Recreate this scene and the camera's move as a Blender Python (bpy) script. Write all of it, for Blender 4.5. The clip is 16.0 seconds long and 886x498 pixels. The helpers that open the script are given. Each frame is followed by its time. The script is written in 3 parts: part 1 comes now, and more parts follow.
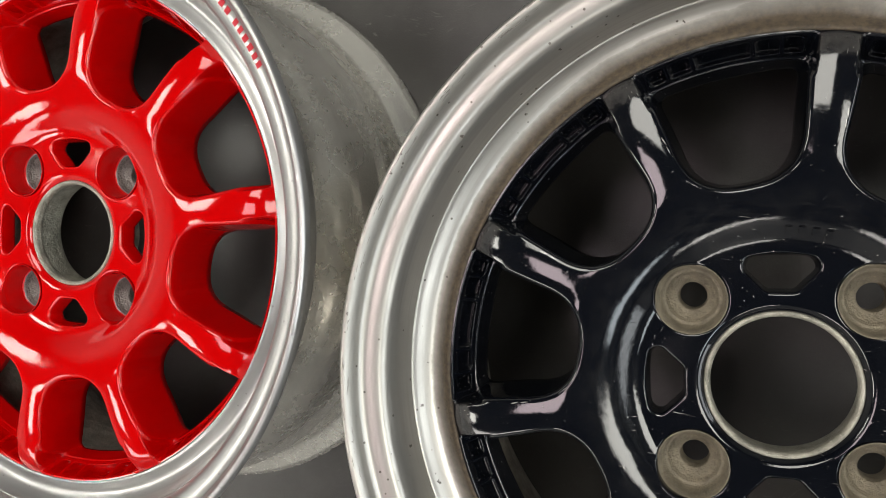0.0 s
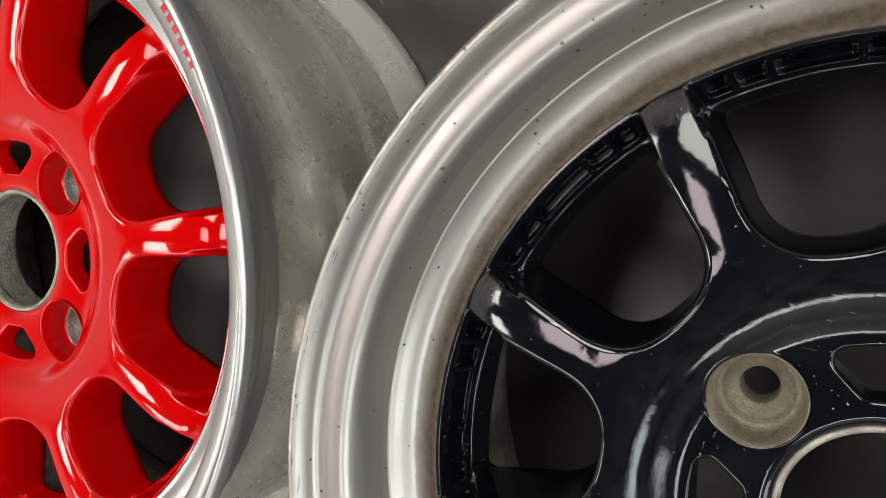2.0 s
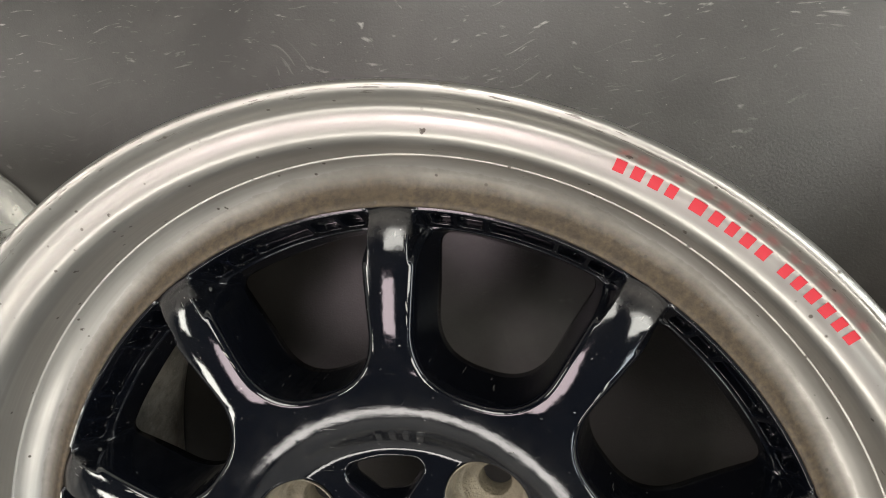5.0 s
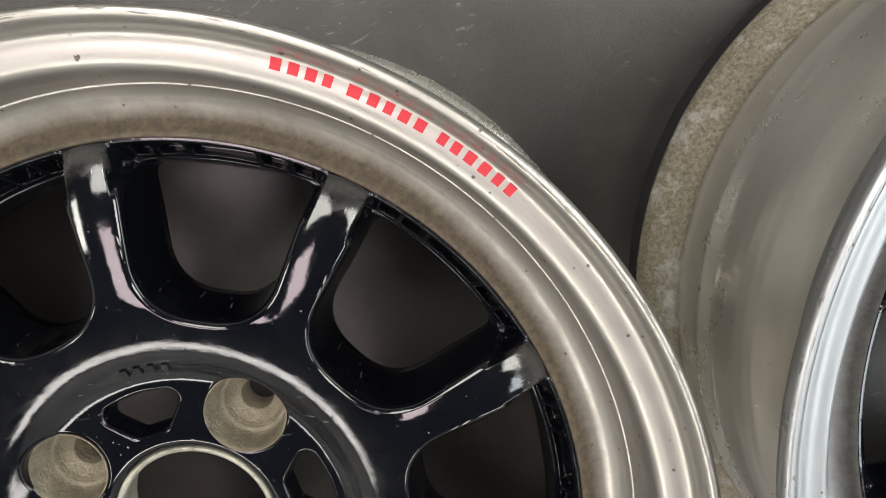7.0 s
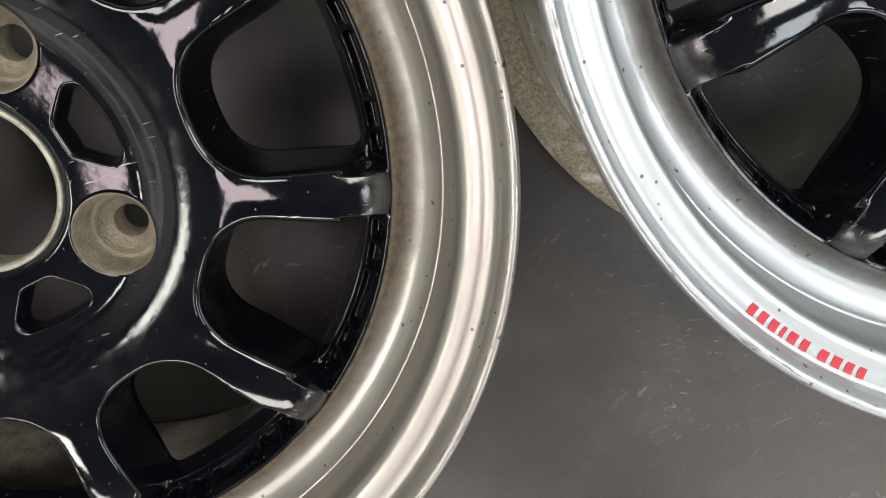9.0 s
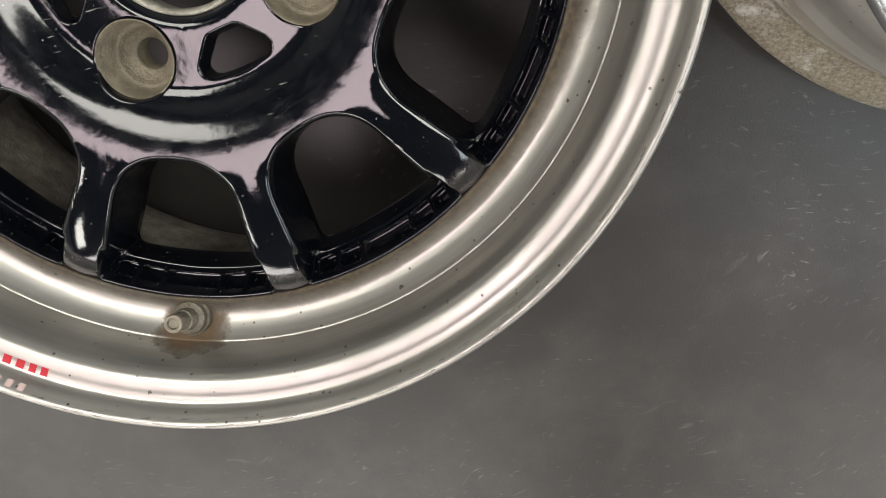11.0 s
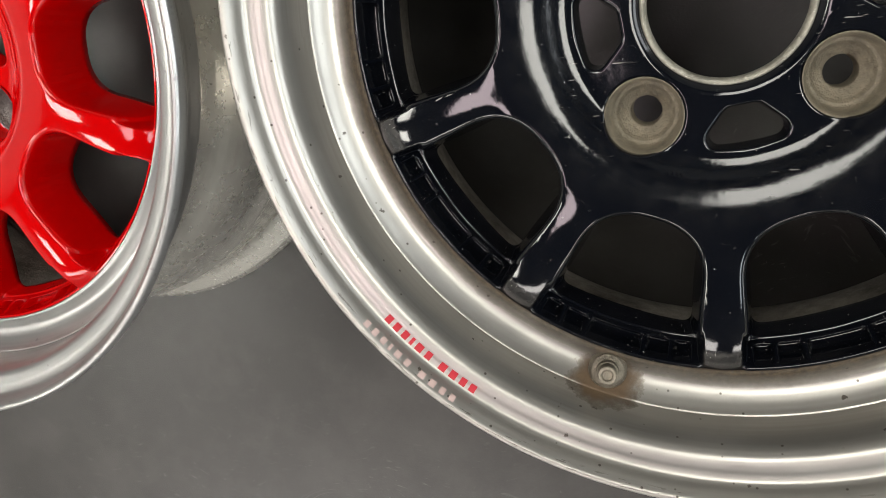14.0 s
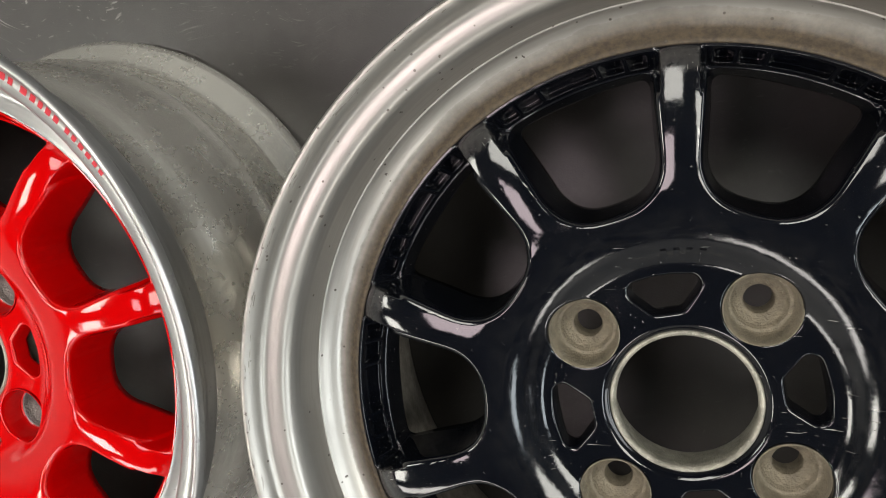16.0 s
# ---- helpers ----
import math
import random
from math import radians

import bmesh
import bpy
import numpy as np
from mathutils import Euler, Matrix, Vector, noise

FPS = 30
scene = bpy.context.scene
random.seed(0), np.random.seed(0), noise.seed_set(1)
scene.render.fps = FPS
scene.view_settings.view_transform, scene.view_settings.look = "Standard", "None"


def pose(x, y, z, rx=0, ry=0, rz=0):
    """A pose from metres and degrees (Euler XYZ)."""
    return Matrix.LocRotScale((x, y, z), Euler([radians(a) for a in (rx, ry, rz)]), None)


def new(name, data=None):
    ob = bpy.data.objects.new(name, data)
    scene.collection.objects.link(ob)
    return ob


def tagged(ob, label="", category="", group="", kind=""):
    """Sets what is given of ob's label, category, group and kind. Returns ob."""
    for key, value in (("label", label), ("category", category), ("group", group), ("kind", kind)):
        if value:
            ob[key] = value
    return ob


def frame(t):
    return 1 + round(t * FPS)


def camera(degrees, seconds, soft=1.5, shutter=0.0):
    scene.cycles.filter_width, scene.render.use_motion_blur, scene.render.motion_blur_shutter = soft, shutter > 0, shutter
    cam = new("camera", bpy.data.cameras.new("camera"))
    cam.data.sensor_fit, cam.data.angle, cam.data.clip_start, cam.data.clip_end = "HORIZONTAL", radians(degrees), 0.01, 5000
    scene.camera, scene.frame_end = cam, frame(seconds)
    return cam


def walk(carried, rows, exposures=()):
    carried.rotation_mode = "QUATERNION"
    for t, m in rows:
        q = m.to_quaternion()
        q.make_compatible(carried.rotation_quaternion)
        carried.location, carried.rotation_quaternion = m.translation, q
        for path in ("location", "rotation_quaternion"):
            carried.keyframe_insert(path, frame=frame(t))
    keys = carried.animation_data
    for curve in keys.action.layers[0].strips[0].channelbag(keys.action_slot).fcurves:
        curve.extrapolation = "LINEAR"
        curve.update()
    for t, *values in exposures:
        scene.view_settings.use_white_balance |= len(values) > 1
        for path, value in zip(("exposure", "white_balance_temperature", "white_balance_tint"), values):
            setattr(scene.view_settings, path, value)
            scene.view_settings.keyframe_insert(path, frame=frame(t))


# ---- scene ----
cam = camera(59.6, 16.0, soft=1.0)
# seconds, x, y, z in metres, then the turns about x, y and z in degrees
PATH = [
    (0.0, -0.0312, 0.0714, 0.5550, -1.69, 20.72, 7.78),
    (0.5, -0.0450, 0.0891, 0.4561, -5.03, 24.87, 8.54),
    (1.0, -0.0492, 0.0927, 0.4538, -5.73, 26.16, 8.97),
    (1.5, -0.0485, 0.0951, 0.4513, -5.86, 26.59, 8.99),
    (2.0, -0.0402, 0.1152, 0.4472, -5.88, 26.08, 8.18),
    (2.5, -0.0121, 0.1479, 0.4400, -5.20, 24.86, 7.16),
    (3.0, 0.0127, 0.1706, 0.4441, -5.86, 23.41, 5.49),
    (3.5, 0.0308, 0.1776, 0.4512, -5.49, 21.26, 3.95),
    (4.0, 0.0484, 0.1813, 0.4528, -5.66, 18.68, 2.16),
    (4.5, 0.0687, 0.1846, 0.4491, -6.65, 15.67, -0.01),
    (7.0, 0.1433, 0.1626, 0.4557, -12.47, 1.14, -10.39),
    (7.5, 0.1666, 0.1274, 0.4540, -14.80, -1.00, -12.46),
    (8.0, 0.1794, 0.0830, 0.4566, -16.79, -2.52, -14.94),
    (8.5, 0.1836, 0.0505, 0.4577, -18.03, -3.53, -16.53),
    (9.0, 0.1787, 0.0227, 0.4640, -18.63, -3.89, -17.10),
    (9.5, 0.1661, 0.0003, 0.4716, -19.87, -3.80, -16.81),
    (10.0, 0.1506, -0.0178, 0.4812, -21.53, -2.31, -16.05),
    (12.5, 0.0429, -0.0380, 0.5060, -21.68, 9.03, -10.00),
    (13.0, 0.0065, -0.0267, 0.5082, -20.07, 11.66, -8.16),
    (13.5, -0.0132, -0.0149, 0.5093, -18.52, 14.83, -6.48),
    (14.0, -0.0109, 0.0002, 0.5129, -17.81, 17.48, -5.30),
    (14.5, -0.0192, 0.0499, 0.5122, -15.18, 19.44, -3.91),
    (15.0, -0.0111, 0.0881, 0.5148, -13.18, 20.26, -3.58),
    (15.5, -0.0073, 0.1132, 0.5231, -11.44, 19.46, -3.78),
    (16.0, 0.0016, 0.1356, 0.5244, -10.11, 17.08, -3.90),
]
walk(cam, [(t, pose(x, y, z, a, b, c)) for t, x, y, z, a, b, c in PATH],
     [(0.0, -0.40), (1.5, -0.36), (3.0, -0.14), (4.5, -0.06), (7.0, 0.03), (8.5, 0.04), (10.0, -0.10), (12.5, -0.22), (14.5, -0.30), (16.0, -0.24)])

# ------------------------------------------------------------------ light
world = bpy.data.worlds.new("world")
scene.world = world
world.use_nodes = True
world.node_tree.nodes["Background"].inputs[0].default_value = (0.80, 0.82, 0.85, 1)
world.node_tree.nodes["Background"].inputs[1].default_value = 0.05


def panel_light(size, glow, parent):
    """The light of one ceiling panel: its tint and brightness, spread over the whole diffuser."""
    tint, strength = glow
    data = bpy.data.lights.new("panel_light", "AREA")
    data.shape, data.size, data.size_y = "RECTANGLE", size[0], size[1]
    data.energy, data.color = strength * math.pi * size[0] * size[1], tint
    ob = new("panel_light", data)
    ob.parent = parent
    ob.matrix_local = pose(0, 0, -0.066)
    return ob


# tint and brightness of the ceiling panels
LAMP_PINK = ((1.0, 0.82, 0.86), 12.5)
LAMP_WARM = ((1.0, 0.975, 0.89), 22.0)
LAMP_EAST = ((1.0, 0.98, 0.90), 15.0)
LAMP_NORTH = ((1.0, 0.975, 0.90), 13.5)
LAMP_COOL = ((0.86, 0.95, 1.0), 11.0)
LAMP_DIM = ((1.0, 0.95, 0.90), 14.0)

# ------------------------------------------------------------------ materials
class Mat:
    """A node material with a few shorthands."""

    def __init__(self, name):
        self.mat = bpy.data.materials.new(name)
        self.mat.use_nodes = True
        self.t = self.mat.node_tree
        self.bsdf = self.t.nodes["Principled BSDF"]
        self.coord = self.t.nodes.new("ShaderNodeTexCoord").outputs["Object"]

    def node(self, kind, **values):
        n = self.t.nodes.new(kind)
        for k, v in values.items():
            sock = n.inputs[k] if k in n.inputs else n.inputs[k.replace("_", " ")]
            if isinstance(v, bpy.types.NodeSocket):
                self.t.links.new(v, sock)
            else:
                sock.default_value = v
        return n

    def noise(self, scale, detail=4.0, rough=0.55, vec=None):
        return self.node("ShaderNodeTexNoise", Vector=vec or self.coord, Scale=scale, Detail=detail, Roughness=rough).outputs[0]

    def ramp(self, fac, lo, hi, a=0.0, b=1.0):
        n = self.t.nodes.new("ShaderNodeMapRange")
        n.clamp = True
        self.t.links.new(fac, n.inputs[0])
        for i, x in enumerate((lo, hi, a, b), 1):
            n.inputs[i].default_value = x
        return n.outputs[0]

    def mix(self, fac, a, b):
        n = self.t.nodes.new("ShaderNodeMix")
        n.data_type = "RGBA"
        for sock, v in ((n.inputs[0], fac), (n.inputs[6], a), (n.inputs[7], b)):
            if isinstance(v, bpy.types.NodeSocket):
                self.t.links.new(v, sock)
            else:
                sock.default_value = v if isinstance(v, (int, float)) else (*v, 1)
        return n.outputs[2]

    def math(self, op, a, b=0.0):
        n = self.t.nodes.new("ShaderNodeMath")
        n.operation = op
        for sock, v in zip(n.inputs, (a, b)):
            if isinstance(v, bpy.types.NodeSocket):
                self.t.links.new(v, sock)
            else:
                sock.default_value = v
        return n.outputs[0]

    def radius(self):
        s = self.node("ShaderNodeSeparateXYZ", Vector=self.coord)
        xx = self.math("MULTIPLY", s.outputs[0], s.outputs[0])
        yy = self.math("MULTIPLY", s.outputs[1], s.outputs[1])
        return self.math("SQRT", self.math("ADD", xx, yy)), s.outputs[2]

    def put(self, **values):
        for k, v in values.items():
            sock = self.bsdf.inputs[k.replace("_", " ")]
            if isinstance(v, bpy.types.NodeSocket):
                self.t.links.new(v, sock)
            else:
                sock.default_value = v if not isinstance(v, tuple) else (*v, 1)
        return self

    def bump(self, height, strength, distance):
        n = self.node("ShaderNodeBump", Height=height, Strength=strength, Distance=distance)
        self.t.links.new(n.outputs[0], self.bsdf.inputs["Normal"])
        return self


def aluminium(name, colour, rough, corroded=False, grime=1.0):
    """Aged lacquered aluminium: lathe lines, clouded oxide, chips, nicks along the rolled edge, brown dirt in the trough beside the spokes
    and rust round the valve. Coordinates are those of the wheel."""
    m = Mat(name)
    r, z = m.radius()
    s = m.node("ShaderNodeSeparateXYZ", Vector=m.coord)
    turn = m.math("ARCTAN2", s.outputs[1], s.outputs[0])
    ring = m.node("ShaderNodeCombineXYZ", X=m.math("MULTIPLY", r, 480.0), Y=m.math("MULTIPLY", z, 480.0), Z=m.math("MULTIPLY", turn, 1.5))
    lines = m.noise(1.0, 1.0, 0.5, ring.outputs[0])
    cloud = m.noise(22.0, 2.0, 0.5)
    cells = m.node("ShaderNodeTexVoronoi", Vector=m.coord, Scale=75.0)
    ragged = m.math("ADD", cells.outputs["Distance"], m.math("MULTIPLY", m.math("SUBTRACT", m.noise(420.0, 3.0, 0.65), 0.5), 0.34))
    pick = m.node("ShaderNodeSeparateColor", Color=cells.outputs["Color"])
    chips = m.math("MULTIPLY", m.ramp(ragged, 0.085, 0.060), m.ramp(pick.outputs[0], 0.48, 0.50))
    small = m.node("ShaderNodeTexVoronoi", Vector=m.coord, Scale=210.0)
    pick = m.node("ShaderNodeSeparateColor", Color=small.outputs["Color"])
    chips = m.math("MAXIMUM", chips, m.math("MULTIPLY", m.ramp(small.outputs["Distance"], 0.17, 0.10), m.ramp(pick.outputs[0], 0.79, 0.81)))
    around = m.node("ShaderNodeCombineXYZ", X=m.math("MULTIPLY", turn, 16.0), Y=m.math("MULTIPLY", r, 950.0))
    nicks = m.math("MULTIPLY", m.ramp(m.noise(1.0, 3.0, 0.6, around.outputs[0]), 0.60, 0.63), m.math("MULTIPLY", m.ramp(r, 0.2032, 0.2040), m.ramp(z, 0.2, 0.204)))
    chips = m.math("MINIMUM", m.math("ADD", chips, m.math("MULTIPLY", nicks, 0.75)), 1.0)
    cast = m.ramp(z, 0.160, 0.152)
    chips = m.math("MULTIPLY", m.math("MULTIPLY", chips, 0.35 + 0.65 * grime), m.math("SUBTRACT", 1.0, m.math("MULTIPLY", cast, 0.85)))
    tone = m.mix(m.ramp(lines, 0.35, 0.7), colour, tuple(c * 0.86 for c in colour))
    base = m.mix(m.ramp(cloud, 0.35, 0.7), tone, tuple(c * 0.84 for c in colour))
    shift = m.math("MULTIPLY", m.math("SUBTRACT", m.noise(40.0, 6.0, 0.7), 0.5), 0.007)
    shift = m.math("SUBTRACT", shift, m.math("MULTIPLY", m.math("SUBTRACT", m.noise(5.0, 2.0, 0.5), 0.5), 0.012))
    shift = m.math("SUBTRACT", shift, m.math("MULTIPLY", s.outputs[1], 0.016))
    dirt = m.math("MULTIPLY", m.ramp(m.math("ADD", r, shift), 0.1762, 0.1680), m.math("MULTIPLY", m.ramp(z, 0.174, 0.172), m.ramp(z, 0.150, 0.154)))
    gap = m.node("ShaderNodeVectorMath")
    gap.operation = "DISTANCE"
    m.t.links.new(m.coord, gap.inputs[0])
    gap.inputs[1].default_value = (-0.0535, -0.1730, 0.167)
    rust = m.math("ADD", gap.outputs["Value"], m.math("MULTIPLY", m.math("SUBTRACT", m.noise(110.0, 5.0, 0.7), 0.5), 0.022))
    rust = m.math("MULTIPLY", m.ramp(rust, 0.019, 0.010), 0.95)
    soil = m.math("MULTIPLY", m.math("MAXIMUM", m.math("MULTIPLY", dirt, 0.98), rust), grime)
    light, dark = ((0.030, 0.027, 0.023), (0.010, 0.009, 0.008)) if corroded else ((0.066, 0.047, 0.026), (0.026, 0.018, 0.010))
    brown = m.mix(m.ramp(m.noise(300.0, 4.0, 0.7), 0.35, 0.65), light, dark)
    base = m.mix(m.math("POWER", soil, 0.50), base, brown)
    base = m.mix(m.math("MULTIPLY", rust, 0.6 * grime), base, (0.12, 0.074, 0.036))
    frost = m.noise(110.0, 3.0, 0.6)
    wet = m.math("ADD", m.ramp(cloud, 0.3, 0.75, rough + 0.02, rough + 0.09), m.math("MULTIPLY", soil, 0.4))
    wet = m.math("ADD", wet, m.ramp(frost, 0.35, 0.70, -0.02, 0.03))
    if corroded:
        crust = m.math("MULTIPLY", m.ramp(z, 0.034, 0.026), m.ramp(m.noise(34.0, 6.0, 0.7), 0.22, 0.45))
        base = m.mix(crust, base, m.mix(m.ramp(m.noise(480.0, 4.0, 0.7), 0.35, 0.65), (0.27, 0.245, 0.185), (0.115, 0.095, 0.065)))
        wet = m.math("ADD", wet, m.math("MULTIPLY", crust, 0.35))
        soil = m.math("MAXIMUM", crust, soil)
    clear = m.math("SUBTRACT", 1.0, m.math("MAXIMUM", soil, chips))
    base = m.mix(chips, base, (0.055, 0.045, 0.035))
    soil = m.math("MAXIMUM", soil, chips)
    base = m.mix(m.math("MULTIPLY", m.math("MULTIPLY", cast, clear), 0.85), base, (0.70, 0.675, 0.61))
    wet = m.math("SUBTRACT", wet, m.math("MULTIPLY", cast, 0.08))
    clean = m.math("MULTIPLY", m.math("SUBTRACT", 1.0, soil), m.math("SUBTRACT", 1.0, m.math("MULTIPLY", cast, 0.05)))
    m.put(Base_Color=base, Roughness=wet, Metallic=m.math("MULTIPLY", clean, 0.82))
    return m.mat


def gloss_paint(name, colour, dust, shine):
    """Thick glossy paint with orange peel. With dust: scuffed haze in streaks round the hub's slope, fine scratches, specks, and grey dust
    towards the rim."""
    m = Mat(name)
    r, z = m.radius()
    haze = m.ramp(m.noise(38.0, 5.0, 0.65), 0.45, 0.75)
    peel = m.math("ADD", m.noise(130.0, 2.0, 0.5), m.math("MULTIPLY", m.noise(640.0, 3.0, 0.6), 0.08))
    base, gloss = colour, 0.07
    if dust:
        s = m.node("ShaderNodeSeparateXYZ", Vector=m.coord)
        turn = m.math("ARCTAN2", s.outputs[1], s.outputs[0])
        ring = m.node("ShaderNodeCombineXYZ", X=m.math("MULTIPLY", r, 420.0), Y=m.math("MULTIPLY", turn, 9.0))
        worn = m.math("MULTIPLY", m.ramp(r, 0.064, 0.070), m.ramp(r, 0.096, 0.086))
        worn = m.math("MULTIPLY", worn, m.ramp(m.noise(1.0, 5.0, 0.65, ring.outputs[0]), 0.42, 0.68))
        smear = m.ramp(m.noise(14.0, 6.0, 0.7), 0.52, 0.75)
        speck = m.math("MULTIPLY", m.ramp(m.noise(640.0, 2.0, 0.6), 0.712, 0.75), m.ramp(m.noise(22.0, 3.0, 0.6), 0.42, 0.60))
        lines = None
        for turned, place in ((0.5, 1.0), (1.9, 4.0), (2.7, 9.0)):
            bent = m.node("ShaderNodeMapping", Vector=m.coord)
            bent.inputs["Rotation"].default_value = (0, 0, turned)
            bent.inputs["Location"].default_value = (place, place * 2, 0)
            bent.inputs["Scale"].default_value = (70.0, 620.0, 60.0)
            k = m.ramp(m.noise(1.0, 2.0, 0.5, bent.outputs[0]), 0.735, 0.77)
            lines = k if lines is None else m.math("MAXIMUM", lines, k)
        lines = m.math("MULTIPLY", lines, m.ramp(m.noise(17.0, 3.0, 0.6), 0.47, 0.60))
        powder = m.math("MULTIPLY", m.math("MULTIPLY", m.ramp(m.math("ADD", r, m.math("MULTIPLY", m.math("SUBTRACT", m.noise(60.0, 5.0, 0.7), 0.5), 0.012)), 0.1515, 0.1545), m.ramp(z, 0.1660, 0.1678)), m.ramp(m.noise(85.0, 5.0, 0.7), 0.25, 0.60))
        base = m.mix(m.math("MULTIPLY", smear, dust), base, (0.22, 0.21, 0.19))
        base = m.mix(m.math("MULTIPLY", worn, 0.010), base, (0.42, 0.40, 0.35))
        base = m.mix(m.math("MULTIPLY", powder, 0.08), base, (0.34, 0.32, 0.29))
        base = m.mix(m.math("MULTIPLY", m.math("MAXIMUM", speck, lines), 0.55), base, (0.42, 0.41, 0.38))
        gloss = m.math("ADD", m.math("MULTIPLY", haze, 0.06), m.math("ADD", m.math("MULTIPLY", worn, 0.04), m.math("MULTIPLY", powder, 0.16)))
        gloss = m.math("ADD", gloss, 0.075)
        peel = m.math("ADD", peel, m.math("MULTIPLY", worn, 0.12))
        pitted = m.math("MULTIPLY", m.math("MULTIPLY", m.ramp(r, 0.126, 0.138), m.ramp(r, 0.154, 0.150)), m.ramp(m.noise(34.0, 3.0, 0.6), 0.60, 0.66))
        peel = m.math("ADD", peel, m.math("MULTIPLY", pitted, m.math("MULTIPLY", m.noise(420.0, 3.0, 0.6), 0.55)))
    m.put(Base_Color=base, Roughness=gloss, Specular_IOR_Level=shine)
    return m.bump(peel, 0.085, 0.0012).mat


def dull_metal(name, colour, rough, metal):
    """Corroded or cast metal."""
    m = Mat(name)
    big, small = m.noise(90.0, 5.0, 0.65), m.noise(520.0, 4.0, 0.65)
    base = m.mix(m.ramp(big, 0.35, 0.7), colour, tuple(c * 0.40 for c in colour))
    base = m.mix(m.ramp(small, 0.6, 0.75), base, tuple(min(1, c * 1.5) for c in colour))
    m.put(Base_Color=base, Roughness=m.ramp(small, 0.3, 0.7, rough - 0.12, rough + 0.1), Metallic=metal)
    pits = m.math("ADD", small, m.math("MULTIPLY", big, 1.5))
    return m.bump(pits, 0.8, 0.0012).mat


def floor_material():
    """Dark grey rubber-like sheet with scuffs, scratches and pale specks."""
    m = Mat("dark_rubber_sheet")
    big, mid, fine = m.noise(2.6, 4.0, 0.6), m.noise(16.0, 5.0, 0.65), m.noise(700.0, 3.0, 0.6)
    base = m.mix(m.ramp(big, 0.3, 0.7), (0.022, 0.0202, 0.0185), (0.034, 0.0312, 0.0287))
    base = m.mix(m.ramp(mid, 0.45, 0.72, 0.0, 0.5), base, (0.054, 0.0505, 0.0465))
    north = m.math("ADD", m.node("ShaderNodeSeparateXYZ", Vector=m.coord).outputs[1], m.math("MULTIPLY", m.math("SUBTRACT", m.noise(6.0, 3.0, 0.6), 0.5), 0.3))
    patch = m.ramp(m.noise(4.0, 3.0, 0.6), 0.54, 0.70, 0.0, 0.35)
    marks = m.ramp(m.noise(330.0, 2.0, 0.5), 0.745, 0.79)
    warp = m.node("ShaderNodeTexNoise", Vector=m.coord, Scale=7.0, Detail=2.0)
    bent = m.node("ShaderNodeVectorMath")
    bent.operation = "MULTIPLY_ADD"
    m.t.links.new(warp.outputs["Color"], bent.inputs[0])
    bent.inputs[1].default_value = (0.14, 0.14, 0)
    m.t.links.new(m.coord, bent.inputs[2])
    for turn, sx, sy in ((0.15, 60.0, 300.0), (1.2, 40.0, 330.0), (2.3, 70.0, 300.0), (2.9, 110.0, 230.0)):
        place = m.node("ShaderNodeMapping", Vector=bent.outputs[0])
        place.inputs["Rotation"].default_value = (0, 0, turn)
        place.inputs["Location"].default_value = (turn * 7.3, turn * 3.1, turn * 5.0)
        place.inputs["Scale"].default_value = (sx, sy, 1.0)
        marks = m.math("MAXIMUM", marks, m.ramp(m.noise(1.0, 3.0, 0.5, place.outputs[0]), 0.675, 0.78))
    base = m.mix(m.math("MULTIPLY", marks, m.math("ADD", m.math("MULTIPLY", m.math("MAXIMUM", patch, m.math("MAXIMUM", m.ramp(north, 0.20, 0.34, 0.0, 0.9), m.ramp(north, -0.30, -0.46, 0.0, 0.14))), 0.75), 0.015)), base, (0.42, 0.40, 0.37))
    m.put(Base_Color=base, Roughness=m.ramp(mid, 0.3, 0.7, 0.29, 0.40), Specular_IOR_Level=0.36)
    return m.bump(m.math("ADD", fine, m.math("MULTIPLY", mid, 0.6)), 0.18, 0.0008).mat


def plain(name, colour, rough):
    m = Mat(name)
    n = m.noise(7.0, 5.0, 0.6)
    m.put(Base_Color=m.mix(m.ramp(n, 0.3, 0.7), colour, tuple(c * 0.88 for c in colour)), Roughness=rough)
    return m.bump(m.noise(160.0, 3.0, 0.6), 0.1, 0.001).mat


def glowing(name, colour, strength):
    m = Mat(name)
    m.put(Base_Color=(0.8, 0.8, 0.8), Emission_Color=colour, Emission_Strength=strength)
    return m.mat


ALU_WARM = aluminium("aged_aluminium", (0.40, 0.387, 0.354), 0.31)
ALU_CLEAN = aluminium("clean_aluminium", (0.43, 0.43, 0.42), 0.29, False, 0.0)
ALU_BRIGHT = aluminium("bright_aluminium", (0.375, 0.387, 0.392), 0.33, True)
BRAKE_DUST = dull_metal("brake_dust_coating", (0.34, 0.31, 0.265), 0.55, 0.2)
BLACK = gloss_paint("black_gloss_paint", (0.0022, 0.0027, 0.0042), 0.018, 0.5)
RED = gloss_paint("red_gloss_paint", (0.40, 0.0004, 0.0008), 0.0, 0.42)
BARE = dull_metal("corroded_bare_metal", (0.245, 0.213, 0.155), 0.66, 0.25)
MACHINED = dull_metal("dull_machined_metal", (0.45, 0.43, 0.36), 0.42, 0.8)
BORE_METAL = dull_metal("pale_oxidised_metal", (0.36, 0.345, 0.285), 0.5, 0.4)
CONE_METAL = dull_metal("dark_cone_metal", (0.20, 0.185, 0.17), 0.5, 0.6)
VALVE = dull_metal("dusty_valve_metal", (0.24, 0.212, 0.165), 0.5, 0.6)
DECAL_RED = plain("red_decal_film", (0.38, 0.006, 0.016), 0.60)
